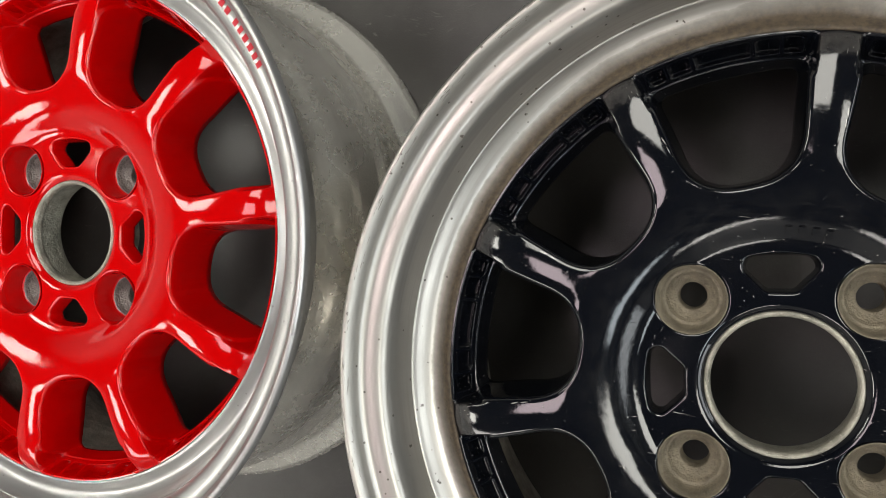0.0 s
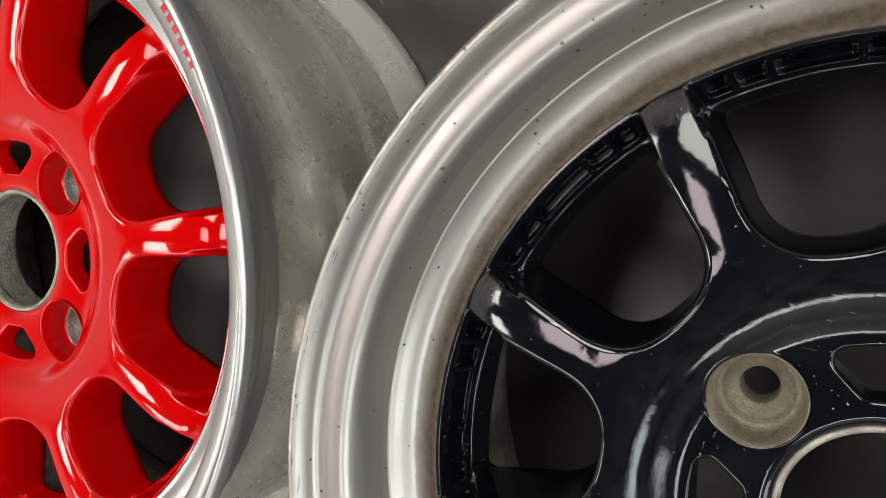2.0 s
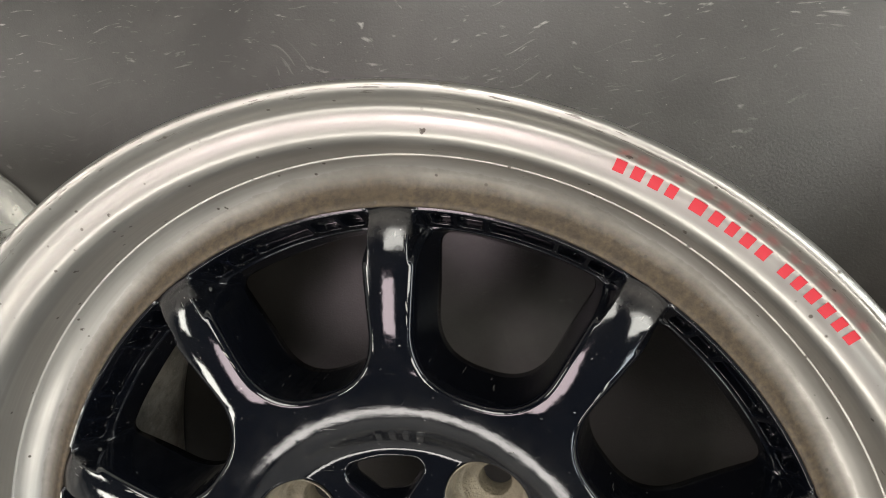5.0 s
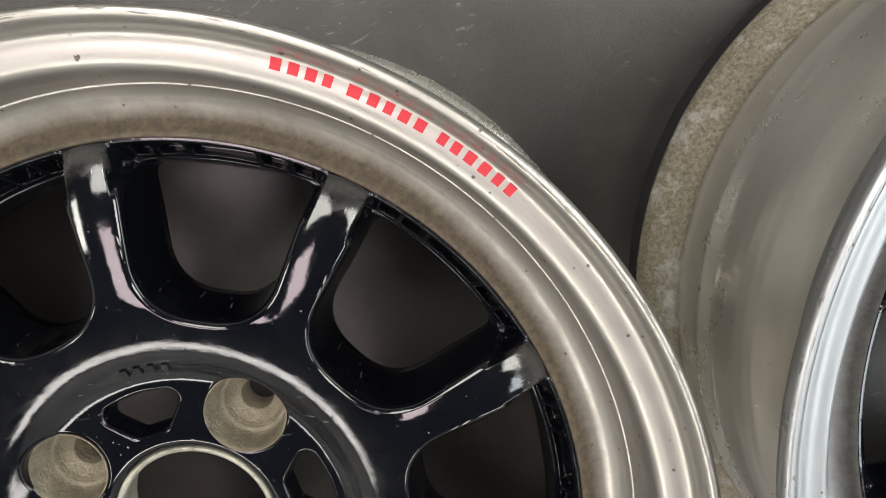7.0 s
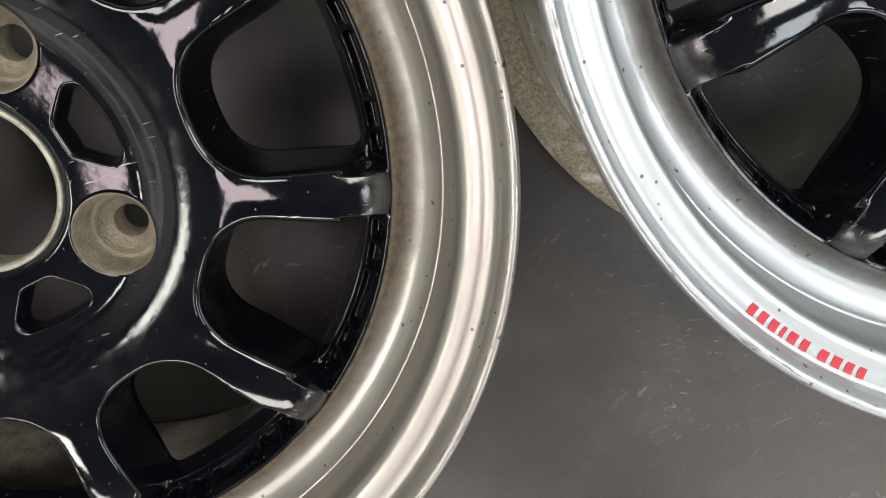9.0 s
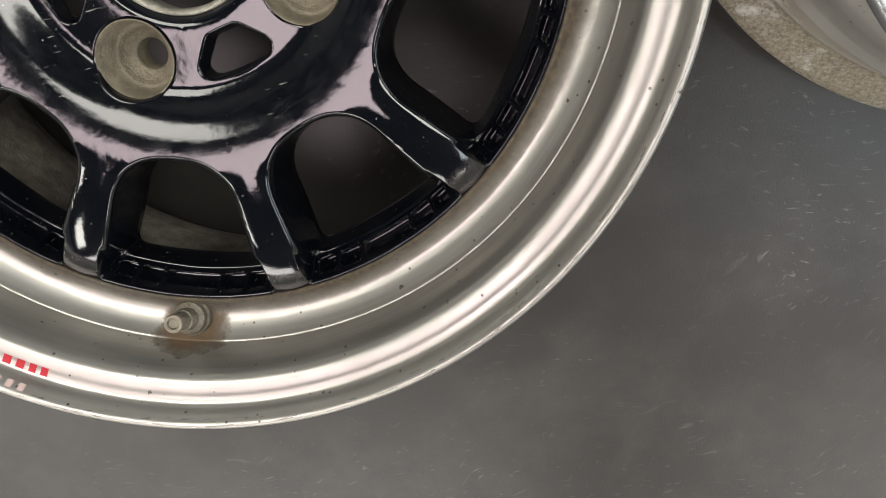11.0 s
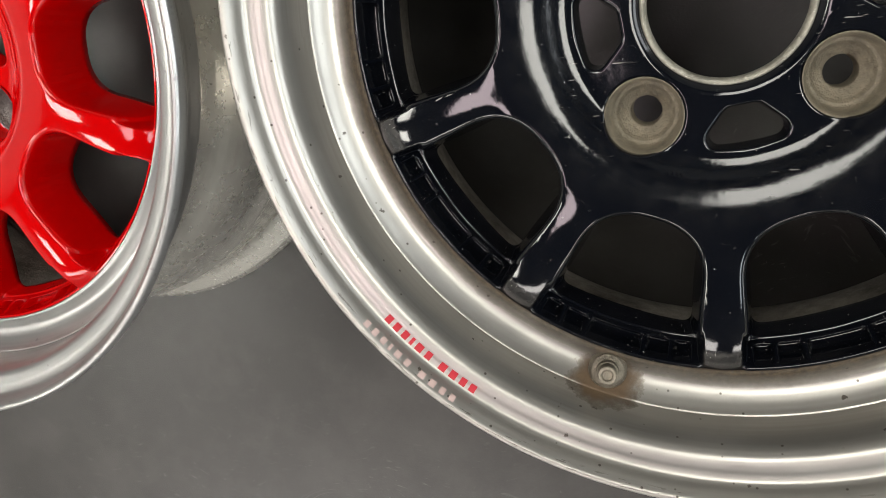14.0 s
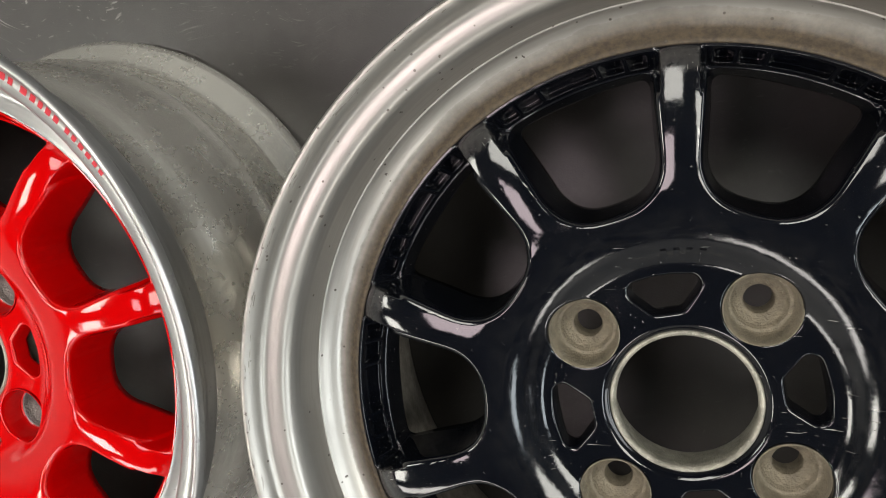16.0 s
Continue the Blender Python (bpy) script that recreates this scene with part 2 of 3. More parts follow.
DECAL_PALE = plain("pale_second_row", (0.46, 0.34, 0.31), 0.40)
FLOOR = floor_material()
RUBBER = plain("black_rubber", (0.02, 0.02, 0.02), 0.8)
WALL = plain("grey_wall_paint", (0.33, 0.33, 0.32), 0.8)
CEILING = plain("dark_ceiling_paint", (0.05, 0.056, 0.07), 0.85)
DIFFUSER = plain("white_diffuser", (0.8, 0.8, 0.8), 0.5)
DAYLIGHT = glowing("overcast_daylight", (0.92, 0.97, 1.0), 6.0)


# ------------------------------------------------------------------ mesh helpers
def link(name, mesh, material, parent=None, label=""):
    if not mesh.materials:
        mesh.materials.append(material)
    ob = new(name, mesh)
    if parent:
        ob.parent = parent
    if label:
        ob["label"] = label
    return ob


def mesh_of(name, verts, faces, smooth=True):
    me = bpy.data.meshes.new(name)
    me.from_pydata([tuple(v) for v in verts], [], [tuple(f) for f in faces])
    bm = bmesh.new()
    bm.from_mesh(me)
    bmesh.ops.remove_doubles(bm, verts=bm.verts, dist=1e-6)
    bmesh.ops.recalc_face_normals(bm, faces=bm.faces)
    bm.to_mesh(me)
    bm.free()
    me.polygons.foreach_set("use_smooth", [smooth] * len(me.polygons))
    return me


def lathe(name, profile, steps, closed=False, sharp=40):
    """Turns a profile of (radius, height) about the z axis."""
    verts, faces, n = [], [], len(profile)
    for i in range(steps):
        a = math.tau * i / steps
        verts += [(r * math.cos(a), r * math.sin(a), z) for r, z in profile]
    for i in range(steps):
        j = (i + 1) % steps
        for k in range(n if closed else n - 1):
            l = (k + 1) % n
            faces.append((i * n + k, j * n + k, j * n + l, i * n + l))
    me = mesh_of(name, verts, faces)
    me.set_sharp_from_angle(angle=radians(sharp))
    return me


def rounded(profile, radii, segs=4):
    """Rounds the inner corners of an open chain of points."""
    out = [Vector(profile[0])]
    for k in range(1, len(profile) - 1):
        p, q, s = Vector(profile[k - 1]), Vector(profile[k]), Vector(profile[k + 1])
        d = min(radii[k] if isinstance(radii, (list, tuple)) else radii, (p - q).length * 0.45, (s - q).length * 0.45)
        a, b = q + (p - q).normalized() * d, q + (s - q).normalized() * d
        for i in range(segs + 1):
            t = i / segs
            out.append(a * (1 - t) ** 2 + q * 2 * t * (1 - t) + b * t * t)
    out.append(Vector(profile[-1]))
    return [tuple(v) for v in out]


def smooth01(x, a, b):
    t = min(1.0, max(0.0, (x - a) / (b - a)))
    return t * t * (3 - 2 * t)


# ------------------------------------------------------------------ wheel: shapes
RI = 0.085      # where the hub meets the spokes
RO = 0.1640     # where the spokes meet the rim
FACE_R = [0.030, 0.0345, 0.0354, 0.0366, 0.0380, 0.0395, 0.044, 0.062, 0.066, 0.069, 0.072, 0.076, 0.080, 0.084, 0.088, 0.094, 0.100, 0.106, 0.118, 0.130, 0.140, 0.148, 0.1545, 0.159, 0.1625, 0.168]
FACE_Z = [0.1585, 0.1590, 0.1595, 0.1605, 0.1614, 0.1618, 0.1620, 0.1620, 0.1624, 0.1636, 0.1655, 0.1683, 0.1705, 0.1719, 0.1729, 0.1739, 0.1746, 0.1750, 0.1753, 0.1750, 0.1742, 0.1731, 0.1716, 0.1696, 0.1672, 0.1630]


def face_height(r):
    """Height of the hub and of the spokes' crest at radius r: a smooth curve through the stations above."""
    k = max(1, min(len(FACE_R) - 3, int(np.searchsorted(FACE_R, r)) - 1))
    x0, x1, x2, x3 = FACE_R[k - 1:k + 3]
    y0, y1, y2, y3 = FACE_Z[k - 1:k + 3]
    t = (r - x1) / (x2 - x1)
    m1, m2 = (y2 - y0) / (x2 - x0) * (x2 - x1), (y3 - y1) / (x3 - x1) * (x2 - x1)
    return (2 * t ** 3 - 3 * t ** 2 + 1) * y1 + (t ** 3 - 2 * t ** 2 + t) * m1 + (3 * t ** 2 - 2 * t ** 3) * y2 + (t ** 3 - t ** 2) * m2


def top_height(u, w):
    """Height of the painted face at radial u and sideways w, measured from the middle line of a window. Between the spokes the ring falls
    steeply away from the rim, with one long and four short pockets in it."""
    r, a = math.hypot(u, w), math.atan2(abs(w), u)
    lat = r * math.sin(radians(18) - a)
    d = math.degrees(a)
    ridge = max(1 - smooth01(abs(d - 5.0), 0.25, 0.95), 1 - smooth01(abs(d - 9.6), 0.25, 0.95), smooth01(d, 12.2, 13.2))
    t = min(1.0, max(0.0, (0.1628 - r) / 0.0075))
    pocket = smooth01(t, 0.10, 0.24) * (1 - smooth01(t, 0.68, 0.86)) * (1 - ridge)
    hollow = 0.1488 + 0.0040 * ((t - 0.45) / 0.35) ** 2
    ring = (0.1664 - 0.0158 * t) * (1 - pocket) + min(hollow, 0.1664 - 0.0158 * t) * pocket
    k = smooth01(lat, 0.0078, 0.0112) * smooth01(r, 0.142, 0.152)
    crown = 0.0008 * min(1.6, (lat / 0.008) ** 2) * smooth01(r, 0.098, 0.110)
    return (face_height(r) - crown) * (1 - k) + ring * k


def ray_to(chain, centre, angle):
    """Where the ray from centre meets a closed chain of points."""
    d = (math.cos(angle), math.sin(angle))
    best = None
    for (ax, ay), (bx, by) in zip(chain, chain[1:] + chain[:1]):
        ex, ey = bx - ax, by - ay
        den = d[0] * ey - d[1] * ex
        if abs(den) < 1e-12:
            continue
        s = ((ax - centre[0]) * ey - (ay - centre[1]) * ex) / den
        t = ((ax - centre[0]) * d[1] - (ay - centre[1]) * d[0]) / den
        if s > 0 and -1e-6 <= t <= 1 + 1e-6 and (best is None or s < best):
            best = s
    return best


def closed_round(points, radii, segs=8):
    n = len(points)
    out = []
    for k in range(n):
        p, q, s = Vector(points[k - 1]), Vector(points[k]), Vector(points[(k + 1) % n])
        d = min(radii[k], (p - q).length * 0.49, (s - q).length * 0.49)
        a, b = q + (p - q).normalized() * d, q + (s - q).normalized() * d
        out += [tuple(a * (1 - t / segs) ** 2 + q * 2 * (t / segs) * (1 - t / segs) + b * (t / segs) ** 2) for t in range(segs + 1)]
    return out


def window_cell(border, chain, centre, height, rings, wall, base, round_edge=0.0018):
    """The painted face between a border and a rounded hole: rows of points from the border to the hole's edge, over its lip, and down its wall to the back. Gives verts and rows."""
    rows = []
    for bx, by in border:
        dx, dy = bx - centre[0], by - centre[1]
        far = math.hypot(dx, dy)
        edge = ray_to(chain, centre, math.atan2(dy, dx))
        ux, uy = dx / far, dy / far
        pts = []
        x, y = centre[0] + ux * edge, centre[1] + uy * edge
        lip = min(round_edge, 0.0012) if math.hypot(x, y) > 0.1535 else round_edge
        stop = edge + lip
        for k in range(rings + 1):
            t = k / rings
            s = far + (stop - far) * (1 - (1 - t) ** 1.6)
            x, y = centre[0] + ux * s, centre[1] + uy * s
            pts.append((x, y, height(x, y)))
        x, y = centre[0] + ux * stop, centre[1] + uy * stop
        z0 = height(x, y)
        for k in range(1, 5):
            a = math.pi / 2 * k / 4
            s = edge + lip * (1 - math.sin(a))
            pts.append((centre[0] + ux * s, centre[1] + uy * s, z0 - lip * (1 - math.cos(a))))
        for t in (0.15, 0.5, 0.85, 1.0):
            s = edge - wall * t
            pts.append((centre[0] + ux * s, centre[1] + uy * s, (z0 - lip) * (1 - t) + base * t))
        pts.append((bx, by, base))
        rows.append(pts)
    return rows


def strip_faces(rows, closed, verts, faces, turn):
    n, m, first = len(rows), len(rows[0]), len(verts)
    c, s = math.cos(turn), math.sin(turn)
    for row in rows:
        verts += [(x * c - y * s, x * s + y * c, z) for x, y, z in row]
    for i in range(n if closed else n - 1):
        j = (i + 1) % n
        for k in range(m - 1):
            faces.append((first + i * m + k, first + j * m + k, first + j * m + k + 1, first + i * m + k + 1))


def set_normals(me, fix):
    """Keeps the shading seamless where two painted pieces of one casting meet."""
    normals = []
    for v in me.vertices:
        n = fix(v.co, v.normal.copy())
        normals.append(n)
    me.normals_split_custom_set_from_vertices(normals)


def slope_normal(co):
    r = math.hypot(co.x, co.y)
    d = (face_height(r + 5e-4) - face_height(r - 5e-4)) / 1e-3
    return Vector((-d * co.x / r, -d * co.y / r, 1)).normalized()


def spoke_mesh():
    """One spoke with half a window on each side, lying along +x."""
    hw, c18, s18 = 0.0074, math.cos(radians(18)), math.sin(radians(18))

    def side(s, sign):
        return (s * c18 + hw * s18, sign * (s * s18 - hw * c18))

    outer = [(0.1545 * math.cos(a), 0.1545 * math.sin(a)) for a in (radians(d) for d in (13.6, 7, 0, -7, -13.6))]
    corner = 0.0952
    s_in = (corner - hw * s18) / c18
    chain = closed_round([side(s_in, 1), outer[0], outer[1], outer[2], outer[3], outer[4], side(s_in, -1)],
                         [0.021, 0.006, 0.008, 0.008, 0.008, 0.006, 0.021], 10)
    centre = (0.130, 0.0)
    border = [(RI * math.cos(radians(d / 2)), RI * math.sin(radians(d / 2))) for d in range(0, 37)]
    border += [(s * c18, s * s18) for s in (RI + (RO - RI) * k / 60 for k in range(1, 60))]
    outer_arc = [18 - d / 2 for d in range(0, 4)] + [16.25 - d / 8 for d in range(0, 29)] + [12.5 - d / 4 for d in range(0, 51)]
    border += [(RO * math.cos(radians(d)), RO * math.sin(radians(d))) for d in outer_arc]
    rows = window_cell(border, chain, centre, top_height, 20, 0.0030, 0.138, 0.0030)
    verts, faces = [], []
    strip_faces(rows, False, verts, faces, -radians(18))
    half = len(verts)
    verts += [(x, -y, z) for x, y, z in verts[:half]]
    faces += [tuple(half + k for k in reversed(f)) for f in faces[:]]
    me = mesh_of("spoke", verts, faces)
    me.set_sharp_from_angle(angle=radians(50))

    def height(x, y):
        r, d = math.hypot(x, y), radians(18) - abs(math.atan2(y, x))
        return top_height(r * math.cos(d), r * math.sin(d))

    def fix(co, n):
        r, a = math.hypot(co.x, co.y), math.degrees(math.atan2(co.y, co.x))
        if abs(r - RI) < 1e-5 and co.z > 0.15:
            return slope_normal(co)
        if abs(co.z - height(co.x, co.y)) < 1e-6 and abs(abs(a) - 18) > 0.05:
            e = 3e-4
            gx = (height(co.x + e, co.y) - height(co.x - e, co.y)) / (2 * e)
            gy = 0.0 if abs(co.y) < 1e-6 else (height(co.x, co.y + e) - height(co.x, co.y - e)) / (2 * e)
            return Vector((-gx, -gy, 1)).normalized()
        if abs(abs(a) - 18) < 0.01:
            t = Vector((-math.sin(radians(a)), math.cos(radians(a)), 0))
            n = n - t * n.dot(t)
            return n.normalized() if n.length > 1e-6 else Vector((0, 0, 1))
        return n

    set_normals(me, fix)
    return me


def hub_mesh():
    """The middle of the wheel: four keystone windows and four bolt holes round the bore."""
    key = [(0.0440, 0.0066), (0.0552, 0.0172), (0.0608, 0.0148), (0.0628, 0.0), (0.0608, -0.0148), (0.0552, -0.0172), (0.0440, -0.0066)]
    key_chain = closed_round(key, [0.0022, 0.0030, 0.0030, 0.010, 0.0030, 0.0030, 0.0022], 6)
    hole = [(0.0572 + 0.0166 * math.cos(math.tau * k / 64), 0.0166 * math.sin(math.tau * k / 64)) for k in range(64)]
    h = radians(22.5)
    border = [(RI * math.cos(radians(d / 2)), RI * math.sin(radians(d / 2))) for d in range(-45, 46)]
    border += [(r * math.cos(h), r * math.sin(h)) for r in (RI + (0.0386 - RI) * k / 20 for k in range(1, 20))]
    border += [(0.0386 * math.cos(radians(-d / 2)), 0.0386 * math.sin(radians(-d / 2))) for d in range(-45, 46)]
    border += [(r * math.cos(h), -r * math.sin(h)) for r in (0.0386 + (RI - 0.0386) * k / 20 for k in range(1, 20))]
    verts, faces = [], []

    def height(x, y):
        return face_height(math.hypot(x, y))

    for k in range(8):
        if k % 2 == 0:
            rows = window_cell(border, key_chain, (0.0550, 0.0), height, 10, 0.0012, 0.151)
        else:
            rows = window_cell(border, hole, (0.0572, 0.0), height, 8, 0.0002, 0.151)
        strip_faces(rows, True, verts, faces, radians(99 + 45 * k))
    me = mesh_of("hub", verts, faces)
    me.set_sharp_from_angle(angle=radians(50))
    set_normals(me, lambda co, n: slope_normal(co) if abs(co.z - face_height(math.hypot(co.x, co.y))) < 1e-6 else n)
    return me


# Lip and barrel: one closed profile, from the trough beside the spokes, over the lip, down the outside and up the inside.
LIP = [(0.1628, 0.1480), (0.1632, 0.1630), (0.1644, 0.1668), (0.1662, 0.1664), (0.1690, 0.1644), (0.1715, 0.1632), (0.1740, 0.1631), (0.1768, 0.1644), (0.1798, 0.1668), (0.1824, 0.1696), (0.1837, 0.1716),
       (0.1844, 0.1718), (0.1848, 0.1760), (0.1854, 0.1820), (0.1862, 0.1880), (0.1874, 0.1930), (0.1886, 0.1961), (0.1904, 0.1982), (0.1930, 0.1992), (0.1956, 0.1997), (0.1972, 0.1998), (0.1988, 0.2002), (0.2003, 0.2009), (0.2014, 0.2024),
       (0.2022, 0.2052), (0.2034, 0.2076), (0.2046, 0.2094), (0.2056, 0.2102), (0.2072, 0.2102), (0.2083, 0.2090), (0.2087, 0.2062), (0.2080, 0.2022)]
OUTSIDE = [(0.2035, 0.1985), (0.1940, 0.1965), (0.1914, 0.1935), (0.1905, 0.1800), (0.1911, 0.1775), (0.1902, 0.1745), (0.1896, 0.1660), (0.1868, 0.1600),
           (0.1790, 0.1560), (0.1752, 0.1530), (0.1740, 0.1490), (0.1740, 0.1400), (0.1748, 0.1350), (0.1760, 0.1305), (0.1783, 0.1255), (0.1812, 0.1205), (0.1838, 0.1150), (0.1858, 0.1085), (0.1870, 0.1005), (0.1875, 0.0900),
           (0.1872, 0.0760), (0.1876, 0.0715), (0.1896, 0.0665), (0.1914, 0.0630), (0.1914, 0.0605),
           (0.1898, 0.0580), (0.1894, 0.0540), (0.1904, 0.0245), (0.1926, 0.0215), (0.1958, 0.0185), (0.2004, 0.0150), (0.2052, 0.0115), (0.2083, 0.0065), (0.2080, 0.0025),
           (0.2062, 0.0003), (0.2040, 0.0000), (0.2020, 0.0012), (0.1985, 0.0060)]
INSIDE = [(0.1985, 0.0060), (0.1962, 0.0100), (0.1905, 0.0190), (0.1862, 0.0310), (0.1842, 0.0450), (0.1838, 0.1000), (0.1820, 0.1080), (0.1790, 0.1140), (0.1735, 0.1210), (0.1720, 0.1260),
          (0.1700, 0.1330), (0.1660, 0.1400), (0.1640, 0.1450), (0.1628, 0.1480)]


def rim_mesh():
    return lathe("rim", rounded(LIP + OUTSIDE, [0.0005 if 0.1836 < p[0] < 0.1845 and p[1] > 0.17 else 0.0013 for p in LIP + OUTSIDE], 3), 240, sharp=60)


def inner_mesh():
    return lathe("inner_barrel", rounded(INSIDE, 0.0012, 3), 160, sharp=55)


def flange_mesh():
    """The worn bead along the inner edge of the rear flange."""
    return lathe("flange_edge", rounded([(0.2004, 0.0030), (0.1982, 0.0044), (0.1966, 0.0080), (0.1962, 0.0106), (0.1974, 0.0112)], 0.0008, 2), 160, sharp=50)


def lip_height(r):
    """Height of the lip's face at radius r, on the side that looks up."""
    pts = [p for p in LIP if 0.1862 <= p[0] <= 0.2072 and p[1] > 0.187]
    return float(np.interp(r, [p[0] for p in pts], [p[1] for p in pts]))


def collar_mesh():
    """The painted, rounded edge where the hub's face rolls down into the bore."""
    prof = [(r, face_height(r)) for r in (0.0388 - 0.00018 * k for k in range(20))] + [(0.0352, 0.1575)]
    return lathe("bore_collar", prof, 160, sharp=60)


def seat_mesh():
    """The wall of a bolt hole's counterbore."""
    prof = rounded([(0.0172, 0.1626), (0.0168, 0.1632), (0.0162, 0.1612), (0.0150, 0.1515), (0.0143, 0.1495), (0.0134, 0.1490)], 0.0006, 2)
    return lathe("bolt_hole", prof, 56, sharp=35)


def cone_mesh():
    """The tapered seat and the bore at the bottom of a bolt hole."""
    prof = rounded([(0.0136, 0.1491), (0.0128, 0.1488), (0.0116, 0.1460), (0.0088, 0.1434), (0.0070, 0.1422), (0.0068, 0.1300)], 0.0006, 2)
    return lathe("tapered_seat", prof, 56, sharp=35)


def bore_mesh():
    prof = rounded([(0.0353, 0.1570), (0.0351, 0.1592), (0.0345, 0.1599), (0.0334, 0.1598), (0.0324, 0.1586), (0.0321, 0.1550), (0.0328, 0.1538), (0.0340, 0.1532), (0.0344, 0.1515), (0.0346, 0.1370), (0.0352, 0.1355)], 0.0005, 2)
    return lathe("centre_bore", prof, 96, sharp=35)


def valve_mesh():
    prof = rounded([(0.0, 0.0285), (0.0022, 0.0285), (0.0026, 0.0300), (0.0040, 0.0300), (0.0044, 0.0290), (0.0044, 0.0190), (0.0052, 0.0185), (0.0052, 0.0105), (0.0078, 0.0095), (0.0080, 0.0060), (0.0092, 0.0050), (0.0094, -0.002)], 0.0006, 2)
    return lathe("valve_stem", prof, 28, sharp=30)


def mark_mesh():
    """Four small cast signs in a row on the slope above the keystone window."""
    bm = bmesh.new()
    for k in range(4):
        a, r = radians(90 + 4.4 * (k - 1.5)), 0.0735
        m = pose(r * math.cos(a), r * math.sin(a), face_height(r) + 0.0001, 0, 0, math.degrees(a) - 90) @ pose(0, 0, 0, 30)
        made = bmesh.ops.create_cube(bm, size=1.0, matrix=m @ Matrix.Diagonal((0.0031, 0.0048, 0.0018, 1)))
        bmesh.ops.bevel(bm, geom=list({e for v in made["verts"] for e in v.link_edges}), offset=0.0004, segments=2, affect="EDGES")
    me = bpy.data.meshes.new("cast_mark")
    bm.to_mesh(me)
    bm.free()
    return me


def bar_mesh(width, r0, r1, material):
    """One upright printed bar that follows the curve of the lip, lying across +x."""
    verts, faces, steps, rows = [], [], 3, 6
    for i in range(steps + 1):
        for k in range(rows + 1):
            r, b = r0 + (r1 - r0) * k / rows, radians(width * (i / steps - 0.5))
            verts.append((r * math.cos(b), r * math.sin(b), lip_height(r) + 0.00025))
    for i in range(steps):
        for k in range(rows):
            p = i * (rows + 1) + k
            faces.append((p, p + rows + 1, p + rows + 2, p + 1))
    me = mesh_of("bar", verts, faces)
    me.materials.append(material)
    return me


BARS = {w: bar_mesh(w * 0.72, 0.1953, 0.1993, DECAL_RED) for w in (0.7, 1.3, 1.5, 1.9)}
PALE_BARS = {w: bar_mesh(w * 0.62, 0.2024, 0.2042, DECAL_PALE) for w in (0.7, 1.3, 1.5, 1.9)}


def decal(root, start, words, bars, label):
    """A row of printed bars along the lip; a 0 leaves the gap between two groups."""
    owner = new("lip_decal")
    owner.parent = root
    owner["label"] = label
    a = start
    for w in words:
        if w:
            link("bar", bars[w], DECAL_RED, owner).matrix_local = pose(0, 0, 0, 0, 0, a + w / 2)
            a += w + 0.24
        else:
            a += 0.85


SPOKE, HUB, RIM, INNER, SEAT, CONE, BORE = spoke_mesh(), hub_mesh(), rim_mesh(), inner_mesh(), seat_mesh(), cone_mesh(), bore_mesh()
VALVE_STEM, MARK, FLANGE, COLLAR = valve_mesh(), mark_mesh(), flange_mesh(), collar_mesh()


def coloured(mesh, material):
    me = mesh.copy()
    me.materials.clear()
    me.materials.append(material)
    return me


def wheel(label, paint, metal, seat_metal, cone_metal, bore_metal, marked, m):
    root = new("alloy_wheel")
    tagged(root, label, "wheel", "alloy wheels lying on the sheet")
    root.matrix_world = m
    link("rim", coloured(RIM, metal), metal, root, "aged aluminium rim with a stepped outer lip")
    link("inner_barrel", coloured(INNER, BRAKE_DUST), BRAKE_DUST, root, "inside of the barrel dark with brake dust")
    link("flange_edge", coloured(FLANGE, MACHINED), MACHINED, root, "worn bare metal bead")
    link("hub", coloured(HUB, paint), paint, root)
    link("bore_collar", coloured(COLLAR, paint), paint, root)
    spoke, seat, cone = coloured(SPOKE, paint), coloured(SEAT, seat_metal), coloured(CONE, cone_metal)
    for k in range(10):
        link("spoke", spoke, paint, root).matrix_local = pose(0, 0, 0, 0, 0, 90 + 36 * k)
    for k in range(4):
        a = radians(54 + 90 * k)
        hole = link("bolt_hole", seat, seat_metal, root)
        hole.matrix_local = pose(0.0572 * math.cos(a), 0.0572 * math.sin(a), 0)
        link("tapered_seat", cone, cone_metal, hole, "bare metal tapered seat")
    link("centre_bore", coloured(BORE, bore_metal), bore_metal, root, "bare metal centre bore")
    if marked:
        link("cast_mark", coloured(MARK, paint), paint, root)
    a = radians(-107.4)
    link("valve_stem", VALVE_STEM, VALVE, root, "dusty metal valve stem").matrix_local = pose(0.1758 * math.cos(a), 0.1758 * math.sin(a), 0.1625, 0, -20, -107.4)
    decal(root, 38.2, (1.3, 1.3, 1.5, 1.5, 1.3, 1.3, 0, 1.5, 1.5, 1.3, 1.5, 1.9, 0, 1.3, 1.5, 1.5, 1.5), BARS, "row of red printed bars")
    lower = (1.3, 1.3, 1.3, 0.7, 1.5, 1.3, 0, 1.5, 1.5, 1.3, 1.3)
    decal(root, -139.4, lower, BARS, "row of red printed bars")
    # the middle wheel repeats this row paler and narrower, further out on the lip
    if marked:
        decal(root, -141.0, lower, PALE_BARS, "second, paler row of bars outside the red one")
    return root


# ------------------------------------------------------------------ setting
def slab(name, size, m, material):
    bm = bmesh.new()
    bmesh.ops.create_cube(bm, size=1.0)
    bmesh.ops.scale(bm, vec=size, verts=bm.verts)
    bmesh.ops.bevel(bm, geom=bm.edges[:], offset=0.002, segments=1, affect="EDGES")
    me = bpy.data.meshes.new(name)
    bm.to_mesh(me)
    bm.free()
    ob = link(name, me, material)
    ob.matrix_world = m
    return tagged(ob, kind="structure")


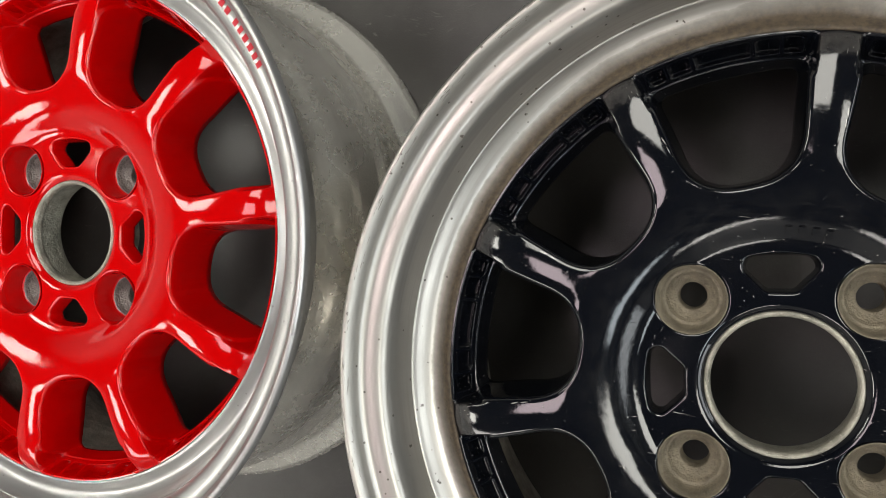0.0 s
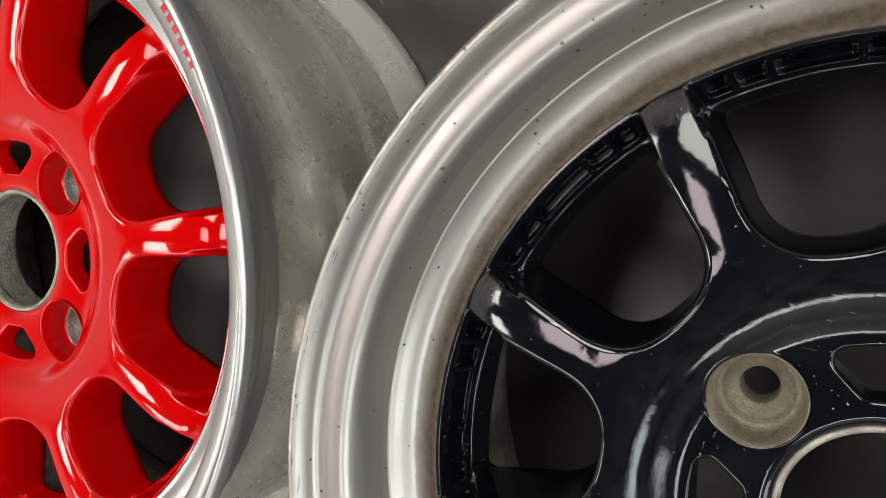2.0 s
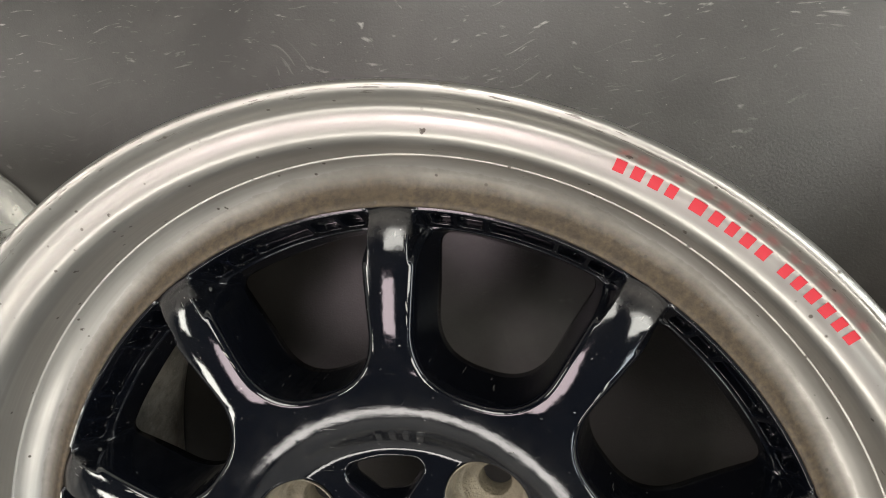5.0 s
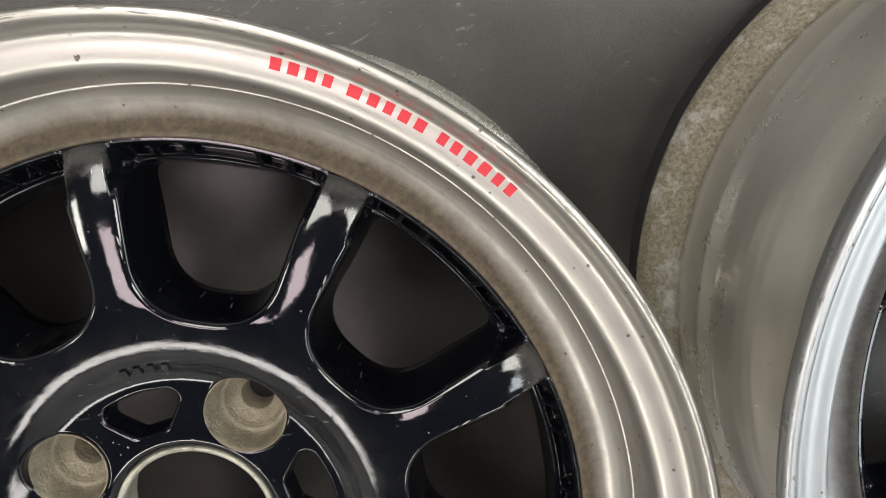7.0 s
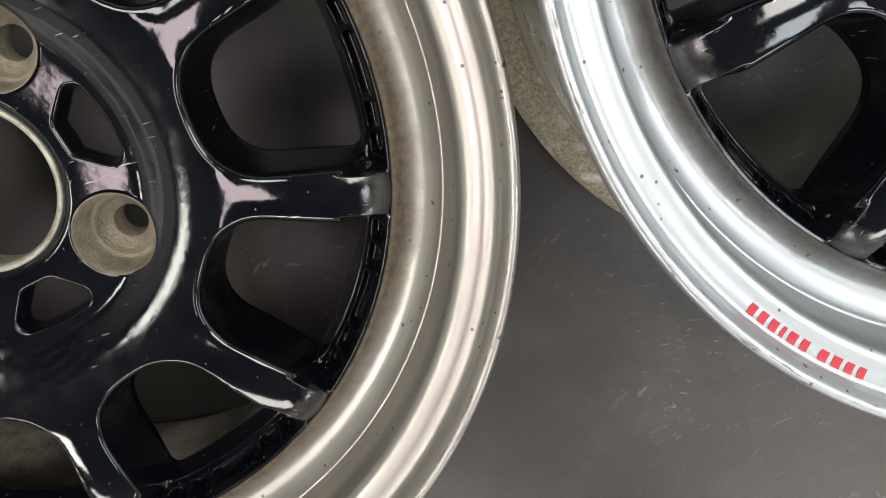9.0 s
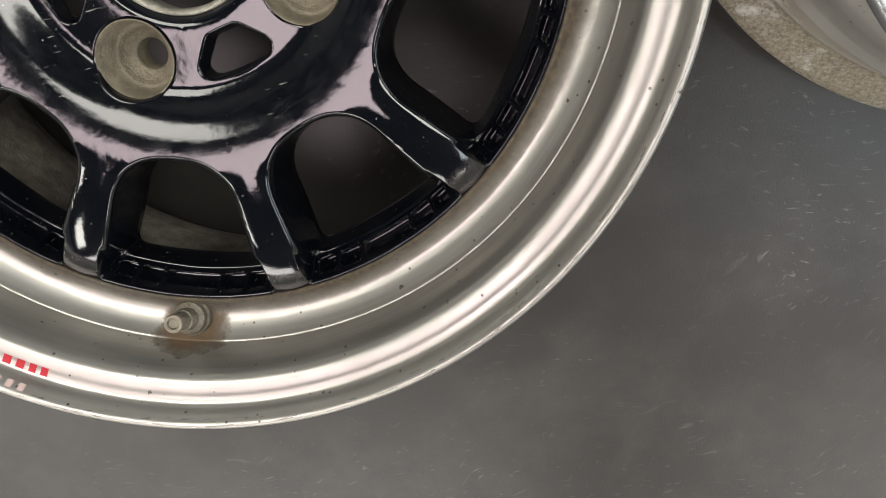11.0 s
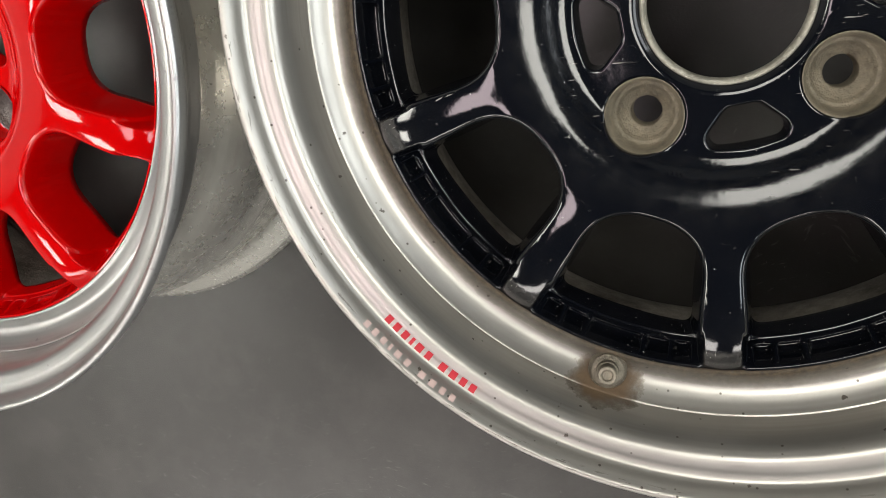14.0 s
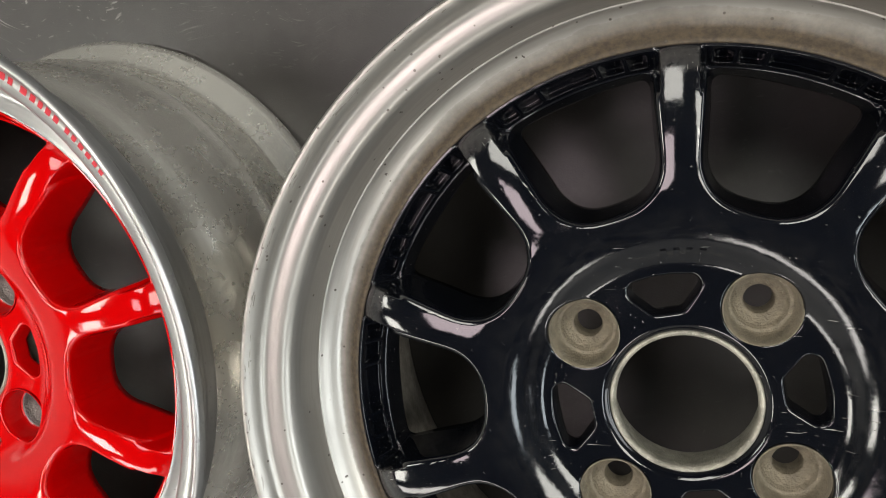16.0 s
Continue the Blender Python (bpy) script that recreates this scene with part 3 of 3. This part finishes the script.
tagged(slab("floor", (7.0, 7.0, 0.1), pose(0, 0, -0.05), FLOOR), "dark grey scuffed rubber sheet floor", "floor")
tagged(slab("ceiling", (7.2, 7.2, 0.1), pose(0, 0, 2.65), CEILING), "dark painted ceiling", "ceiling")
tagged(slab("wall_north", (7.2, 0.1, 2.6), pose(0, 3.55, 1.3), WALL), "plain grey wall", "wall")
tagged(slab("wall_south", (7.2, 0.1, 2.6), pose(0, -3.55, 1.3), WALL), "plain grey wall", "wall")
tagged(slab("wall_west", (0.1, 7.0, 2.6), pose(-3.55, 0, 1.3), WALL), "plain grey wall", "wall")
tagged(slab("wall_east", (0.1, 7.0, 0.5), pose(3.55, 0, 0.25), WALL), "plain grey wall below a wide window", "wall")
tagged(slab("wall_east_head", (0.1, 7.0, 0.25), pose(3.55, 0, 2.475), WALL), "plain grey wall above a wide window", "wall")
tagged(slab("wall_east_pier", (0.1, 1.5, 1.85), pose(3.55, 2.75, 1.425), WALL), "plain grey wall beside a wide window", "wall")
tagged(slab("wall_east_pier", (0.1, 1.5, 1.85), pose(3.55, -2.75, 1.425), WALL), "plain grey wall beside a wide window", "wall")
tagged(slab("backdrop", (0.02, 5.0, 2.4), pose(4.2, 0, 1.3), DAYLIGHT), "bright overcast daylight outside the window", "sky")


def ceiling_light(x, y, turn, glow, long=0.80, wide=0.64):
    root = new("ceiling_light")
    tagged(root, "white rectangular ceiling light panel, switched on", "lamp", "ceiling lights")
    root.matrix_world = pose(x, y, 2.6, 0, 0, turn)
    for name, size, z, mat in (("frame", (long + 0.06, wide + 0.06, 0.05), -0.025, WALL), ("diffuser", (long, wide, 0.012), -0.057, DIFFUSER)):
        bm = bmesh.new()
        bmesh.ops.create_cube(bm, size=1.0)
        bmesh.ops.scale(bm, vec=size, verts=bm.verts)
        bmesh.ops.bevel(bm, geom=bm.edges[:], offset=0.003, segments=2, affect="EDGES")
        me = bpy.data.meshes.new(name)
        bm.to_mesh(me)
        bm.free()
        link(name, me, mat, root).matrix_local = pose(0, 0, z)
    panel_light((long, wide), glow, root)
    return root


ceiling_light(-0.68, -0.15, 90, LAMP_PINK, 0.74, 0.60)
for lamp_x, lamp_y in ((-2.4, 0.3), (-2.4, -1.2)):
    ceiling_light(lamp_x, lamp_y, 90, LAMP_WARM)
ceiling_light(1.50, 0.35, 0, LAMP_EAST, 1.30, 1.00)
ceiling_light(-0.38, 1.42, 0, LAMP_NORTH, 1.06, 1.40)
ceiling_light(1.45, -1.05, 0, LAMP_COOL, 0.60, 0.80)
ceiling_light(-1.70, -2.72, 0, LAMP_DIM, 2.80, 0.75)
ceiling_light(1.55, -2.95, 0, LAMP_DIM, 1.50, 0.60)

# ------------------------------------------------------------------ wheels
def rubber_ring(x, y, inner, outer, thick):
    """A low flat ring with rolled edges under one wheel."""
    prof = closed_round([(inner, 0.0), (inner, thick), (outer, thick), (outer, 0.0)], [0.001, 0.004, 0.004, 0.001], 3)
    ob = link("rubber_ring", lathe("rubber_ring", prof, 96, closed=True), RUBBER)
    ob.matrix_world = pose(x, y, 0)
    return tagged(ob, "black rubber ring lying under a wheel", "ring")


rubber_ring(0.4270, -0.0003, 0.184, 0.2055, 0.0275)
wheel("black gloss ten-spoke alloy wheel with dirty stepped aluminium lip, lying flat", BLACK, ALU_WARM, BARE, BARE, BORE_METAL, True, pose(0, 0, 0))
wheel("red gloss ten-spoke alloy wheel with clean aluminium lip, lying flat", RED, ALU_CLEAN, RED, CONE_METAL, BORE_METAL, False, pose(-0.4415, 0.0108, 0, 0, 0, -3.6))
wheel("black gloss ten-spoke alloy wheel with bright scuffed lip, lying flat", BLACK, ALU_BRIGHT, BARE, BARE, BORE_METAL, False, pose(0.4270, -0.0003, 0.0275, 0, 0, -6.5))
